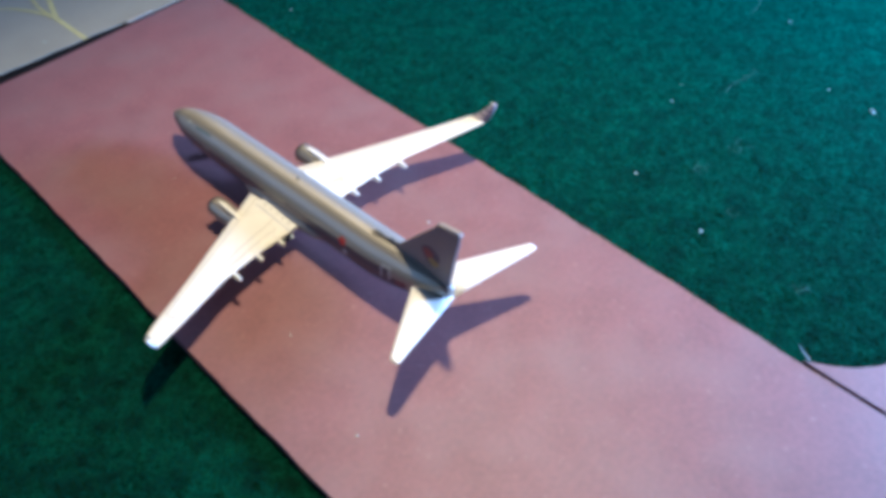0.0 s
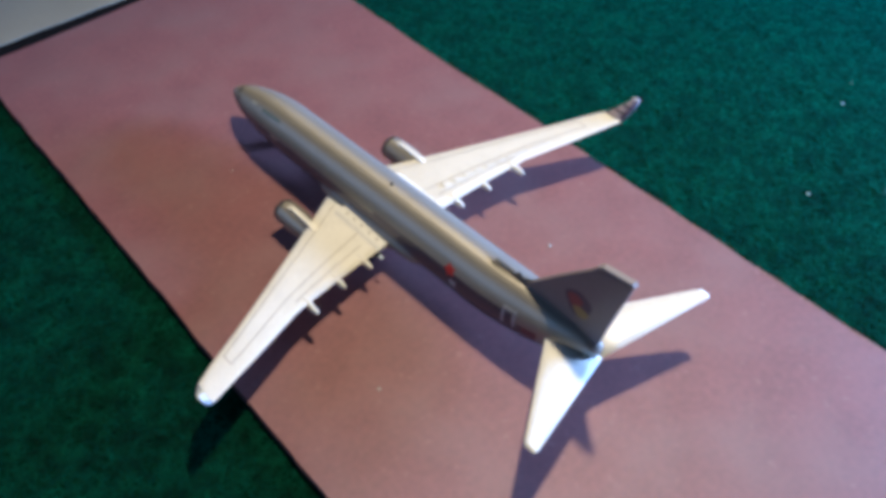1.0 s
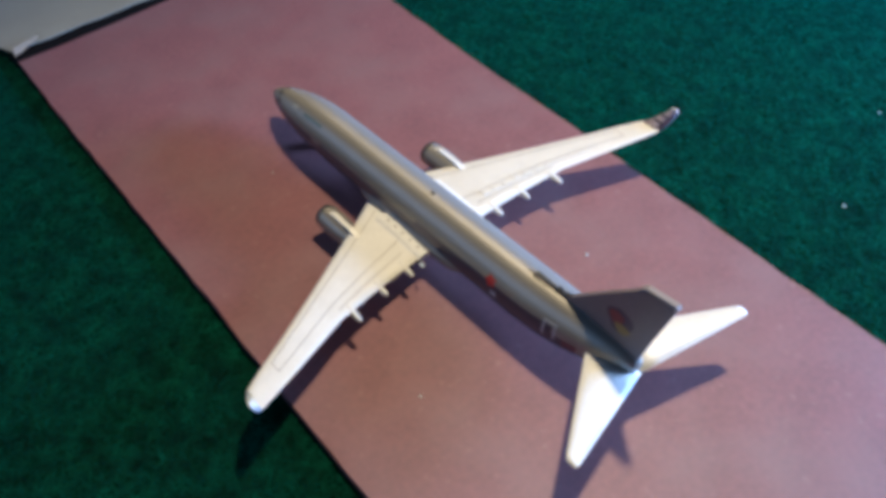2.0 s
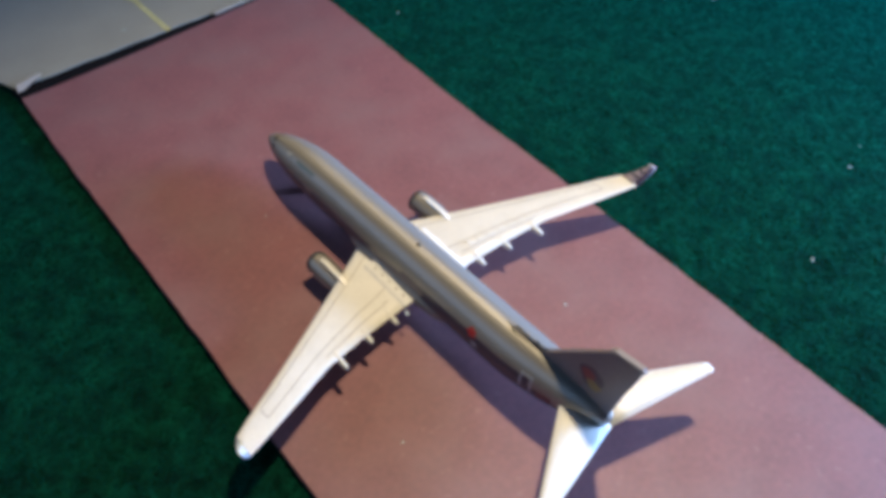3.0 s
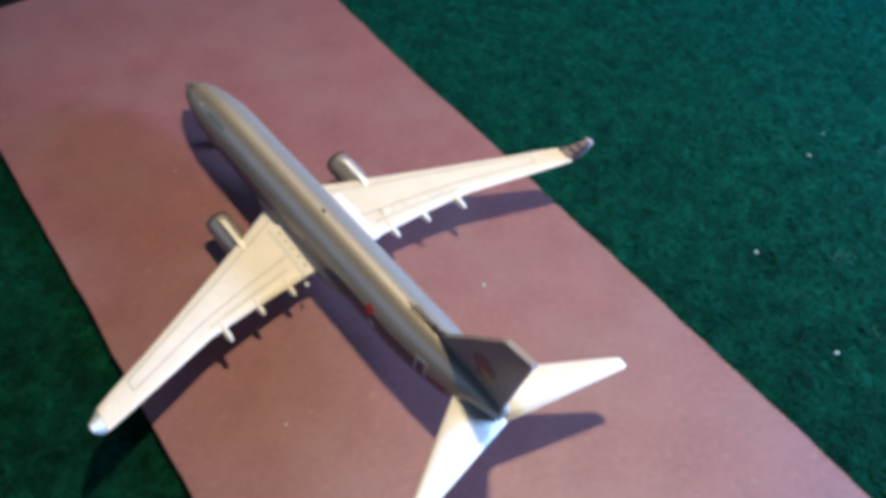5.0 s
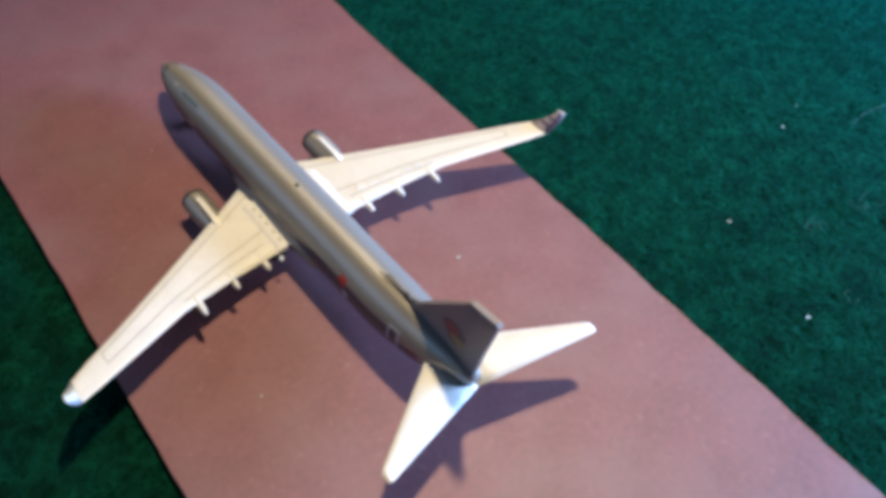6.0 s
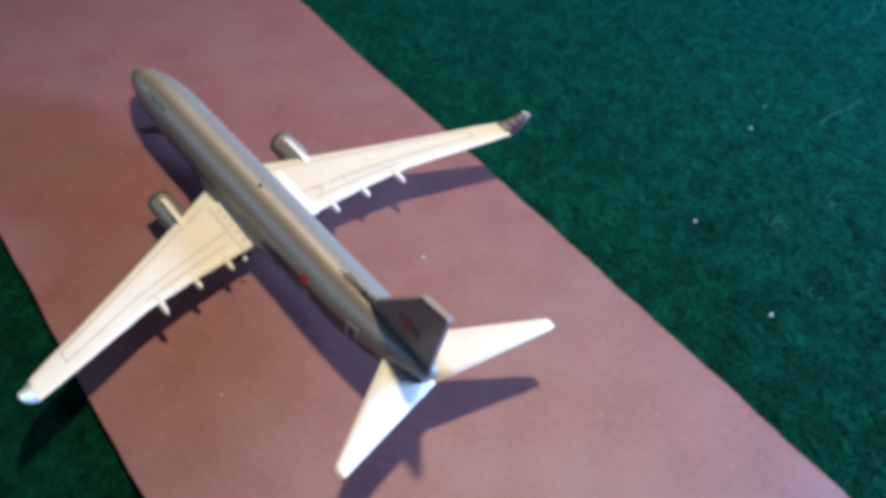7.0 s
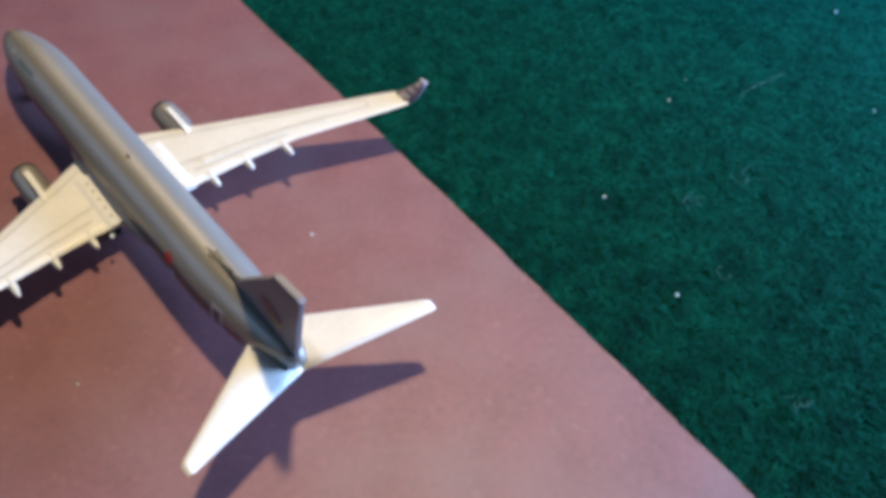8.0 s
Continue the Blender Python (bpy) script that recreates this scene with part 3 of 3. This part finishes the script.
def build_gear(x, y, r):
    bm = bmesh.new()
    bmesh.ops.create_cone(bm, cap_ends=True, segments=10, radius1=0.007, radius2=0.007, depth=0.066, matrix=Matrix.Translation((x, y, r + 0.033)))
    g = part("landing_gear", bm, CHROME, plane, "thin metal wheel leg")
    for s in (-1, 1):
        part("wheel", wheel_mesh(x + s * 0.012, y, r, 0.012), RUBBER, g)


build_gear(0.0, 0.66, 0.018)
build_gear(-0.105, 0.0, 0.024)
build_gear(0.105, 0.0, 0.024)
bm = box(0.0, 0.0, CZ + R + 0.009, 0.004, 0.012, 0.012, 0.001)
part("antenna", bm, DARK, plane, "tiny dark blade aerial")

# wing roots, belly, markings
for side, wing in zip((-1, 1), wings):
    high = wing_top(side)
    rows = []
    for i in range(9):
        y = 0.135 - 0.21 * i / 8
        top = high(side * 0.10, y)
        rows.append([(side * x, y, top + dz) for x, dz in ((0.070, -0.004), (0.076, 0.011), (0.116, 0.0085), (0.127, 0.004), (0.129, -0.004))])
    root = part("root_fairing", loft(rows), WHITE, wing, "white raised root panel with tiny dark marks", smooth=False)
    for i in range(5 if side < 0 else 0):
        y = 0.100 - 0.035 * i
        z = high(side * 0.10, y) + 0.0088
        part("root_mark", box(side * 0.104, y, z, 0.006, 0.009, 0.0030), LINE, root)

    for i in range(11 if side < 0 else 0):
        y = 0.125 - 0.019 * i
        part("root_tooth", box(side * 0.079, y, high(side * 0.10, y) + 0.0115, 0.008, 0.010, 0.005, 0.001), WHITE, root)

rings = []
for y, k in ((0.30, 0.35), (0.26, 0.72), (0.18, 0.95), (0.05, 1.0), (-0.08, 0.97), (-0.16, 0.75), (-0.22, 0.35)):
    rings.append([(0.092 * k ** 0.3 * math.cos(a), y, 0.098 + 0.052 * k * math.sin(a)) for a in [2 * math.pi * j / 28 for j in range(28)]])
part("belly_fairing", loft(rings), HULL, plane, "taupe metallic belly fairing", smooth=True)

for sign in (1, -1):
    decal("cockpit_window", [(0.800, 90 + sign * 40), (0.816, 90 + sign * 32), (0.822, 90 + sign * 6), (0.806, 90 + sign * 5), (0.794, 90 + sign * 20)], NOSE, fuselage)
    decal("cockpit_window", [(0.784, 90 + sign * 66), (0.806, 90 + sign * 58), (0.796, 90 + sign * 42), (0.774, 90 + sign * 48)], NOSE, fuselage)
# a highlight on the forward body, painted as a pale patch
decal("pale_highlight", [(0.688, 132), (0.680, 122), (0.650, 120), (0.656, 132)], PALE, fuselage, "painted pale highlight on the body")
decal("dark_title", [(0.610, 133), (0.610, 125), (0.505, 124), (0.505, 131)], TEAL, fuselage, "unreadable dark bar of lettering")
STAR = [(-0.325 + 0.022 * (1 if i % 2 == 0 else 0.6) * math.cos(math.pi * i / 5), 155 + 14 * (1 if i % 2 == 0 else 0.6) * math.sin(math.pi * i / 5)) for i in range(10)]
decal("red_emblem", STAR, RED, fuselage, "small red emblem")
decal("pale_bar", [(-0.330, 183), (-0.352, 183), (-0.352, 171), (-0.330, 171)], LETTER, fuselage)
for y0 in (-0.520, -0.556):
    decal("door_line", [(y0, 185), (y0 - 0.007, 185), (y0 - 0.007, 152), (y0, 152)], LETTER, fuselage)
decal("door_line", [(-0.520, 152), (-0.563, 152), (-0.563, 147), (-0.520, 147)], LETTER, fuselage)
decal("pale_bar", [(-0.262, 22), (-0.305, 22), (-0.305, 6), (-0.262, 6)], LETTER, fuselage)
decal("maroon_bar", [(-0.585, 188), (-0.63, 188), (-0.63, 172), (-0.585, 172)], MAROON, fuselage)

for side in (-1, 1):
    for name, mat, cy, cz, ry, rz in (("dark_disc", VIOLET, -0.706, 0.306, 0.038, 0.044), ("red_disc", RED_DULL, -0.696, 0.312, 0.022, 0.024), ("yellow_disc", GOLD, -0.716, 0.284, 0.023, 0.018)):
        lift = {"dark_disc": 0.0081, "red_disc": 0.0087, "yellow_disc": 0.0093}[name]
        bm = bmesh.new()
        bm.faces.new([bm.verts.new((side * lift, cy + ry * math.cos(a) * (1 + 0.18 * math.sin(3 * a)), cz + rz * math.sin(a))) for a in [2 * math.pi * k / 20 for k in range(20)]])
        part(name, bm, mat, fin)
    part("fin_seam", loft([[(side * 0.0090, y, z + d) for y, z in ((-0.42, 0.226), (-0.52, 0.222), (-0.62, 0.209), (-0.70, 0.196), (-0.762, 0.182))] for d in (-0.006, 0.008)], close=False, caps=False), DARK, fin)
for share, mat, tall in ((0.04, VIOLET, 0.010), (0.36, VIOLET, 0.008), (0.62, VIOLET, 0.007), (0.97, WHITE, 0.010)):
    x = 0.752 + 0.020 * math.sin(min(1, share * 1.6) * 1.2) + 0.022 * share - 0.0045
    z = wing_z(0.752) + 0.078 * share ** 1.35
    y = (-0.158 - 0.085 * share - 0.232 - 0.033 * share) / 2
    part("winglet_mark", box(x, y + 0.004, z, 0.003, 0.045 - 0.028 * share, tall, turn=0), mat, wings[1])

plane.location = (0.004 * U, 0, 0)
plane.rotation_euler = (0, radians(-1.0), radians(-0.8))

# ---- lint and crumbs ----
def crumb(x, y, z, size, long, turn):
    bm = bmesh.new()
    bmesh.ops.create_icosphere(bm, subdivisions=1, radius=size)
    rng = random.Random(int(1000 * (x + 7 * y)))
    for v in bm.verts:
        v.co *= rng.uniform(0.7, 1.25)
        v.co.x *= long
        v.co.z *= 0.7
    bm.transform(pose(x, y, z + size * 0.45, 0, 0, turn))
    bmesh.ops.scale(bm, vec=(0.8, 0.8, 0.8), verts=bm.verts, space=Matrix.Translation((-x, -y, -z)))
    tagged(part("lint_speck", bm, DUST), "tiny white lint speck", "lint", group="lint specks")


for x, y, size, long, turn in ((-0.955, 1.297, 0.006, 2.4, 60), (2.057, -1.299, 0.011, 2.2, 60), (0.941, -1.139, 0.008, 1.1, 0), (1.072, -0.766, 0.007, 1.3, 80), (1.594, -0.602, 0.007, 1.0, 0), (1.05, 1.434, 0.007, 1.2, 30),
                               (2.237, 0.479, 0.008, 1.4, 20), (2.076, 0.655, 0.007, 1.0, 0), (2.55, -0.676, 0.006, 2.6, 20), (1.735, -0.563, 0.0032, 1.6, 70), (2.105, -1.085, 0.005, 1.5, 30)):
    crumb(x + 0.010, y + 0.006, CARPET_Z + 0.012, size * 0.85, long, turn)
crumb(-0.005, 2.165, 0.009, 0.005, 1.1, 0)
for x, y, size in ((0.310, -0.346, 0.0058), (-0.183, 0.655, 0.0036), (-0.391, -0.382, 0.004), (-0.503, -0.842, 0.005)):
    crumb(x, y, 0.0, size, 1.2, 40)


def strand(way, lift=0.022, w=0.0007):
    """A thin round thread along points in x and y, a little above the carpet."""
    rings = []
    for i, (x, y) in enumerate(way):
        (ax, ay), (bx, by) = way[max(i - 1, 0)], way[min(i + 1, len(way) - 1)]
        n = Vector((by - ay, ax - bx)).normalized()
        z = CARPET_Z + lift + 0.004 * math.sin(0.7 * i)
        rings.append([(x + w * n.x * c, y + w * n.y * c, z + w * e) for c, e in ((1, 0), (0, 1), (-1, 0), (0, -1))])
    return loft(rings)


def hair(way, label):
    tagged(part("hair", strand(way, 0.027), HAIR), label, "hair", group="stray hairs")


hair([(1.102 + 0.017 * math.cos(a) * (1 + 0.12 * math.sin(2 * a)), -1.175 + 0.0204 * math.sin(a)) for a in [radians(40 + 11 * k) for k in range(27)]], "fine pale hair curled on the green carpet")
hair([(1.795 + 0.245 * k / 10, -0.748 - 0.014 * k / 10 + 0.006 * math.sin(0.5 * k)) for k in range(11)], "long fine pale hair lying nearly straight on the carpet")
hair([(2.49 + 0.022 * k, -0.495 + 0.0007 * k * k) for k in range(11)], "fine pale hair bent in a shallow bow on the carpet")


def fluff(cx, cy, size, seed):
    """A loose tuft of short pale threads."""
    rng = random.Random(seed)
    bm = bmesh.new()
    for k in range(9):
        x, y, a = cx + rng.gauss(0, size), cy + rng.gauss(0, size), rng.uniform(0, 6.28)
        way = []
        for j in range(6):
            way.append((x, y))
            a += rng.uniform(-0.7, 0.7)
            x, y = x + 0.006 * math.cos(a), y + 0.006 * math.sin(a)
        one = bpy.data.meshes.new("thread")
        piece = strand(way, rng.uniform(0.016, 0.024), 0.0009)
        piece.to_mesh(one)
        piece.free()
        bm.from_mesh(one)
        bpy.data.meshes.remove(one)
    tagged(part("fluff", bm, FLUFF), "small pale teal tuft of fluff caught in the carpet", "fluff", group="tufts of fluff")


for k, (x, y, size) in enumerate(((1.485, -0.998, 0.016), (0.898, -1.543, 0.014), (1.62, 1.14, 0.018), (1.27, -0.93, 0.012))):
    fluff(x, y, size, 20 + k)
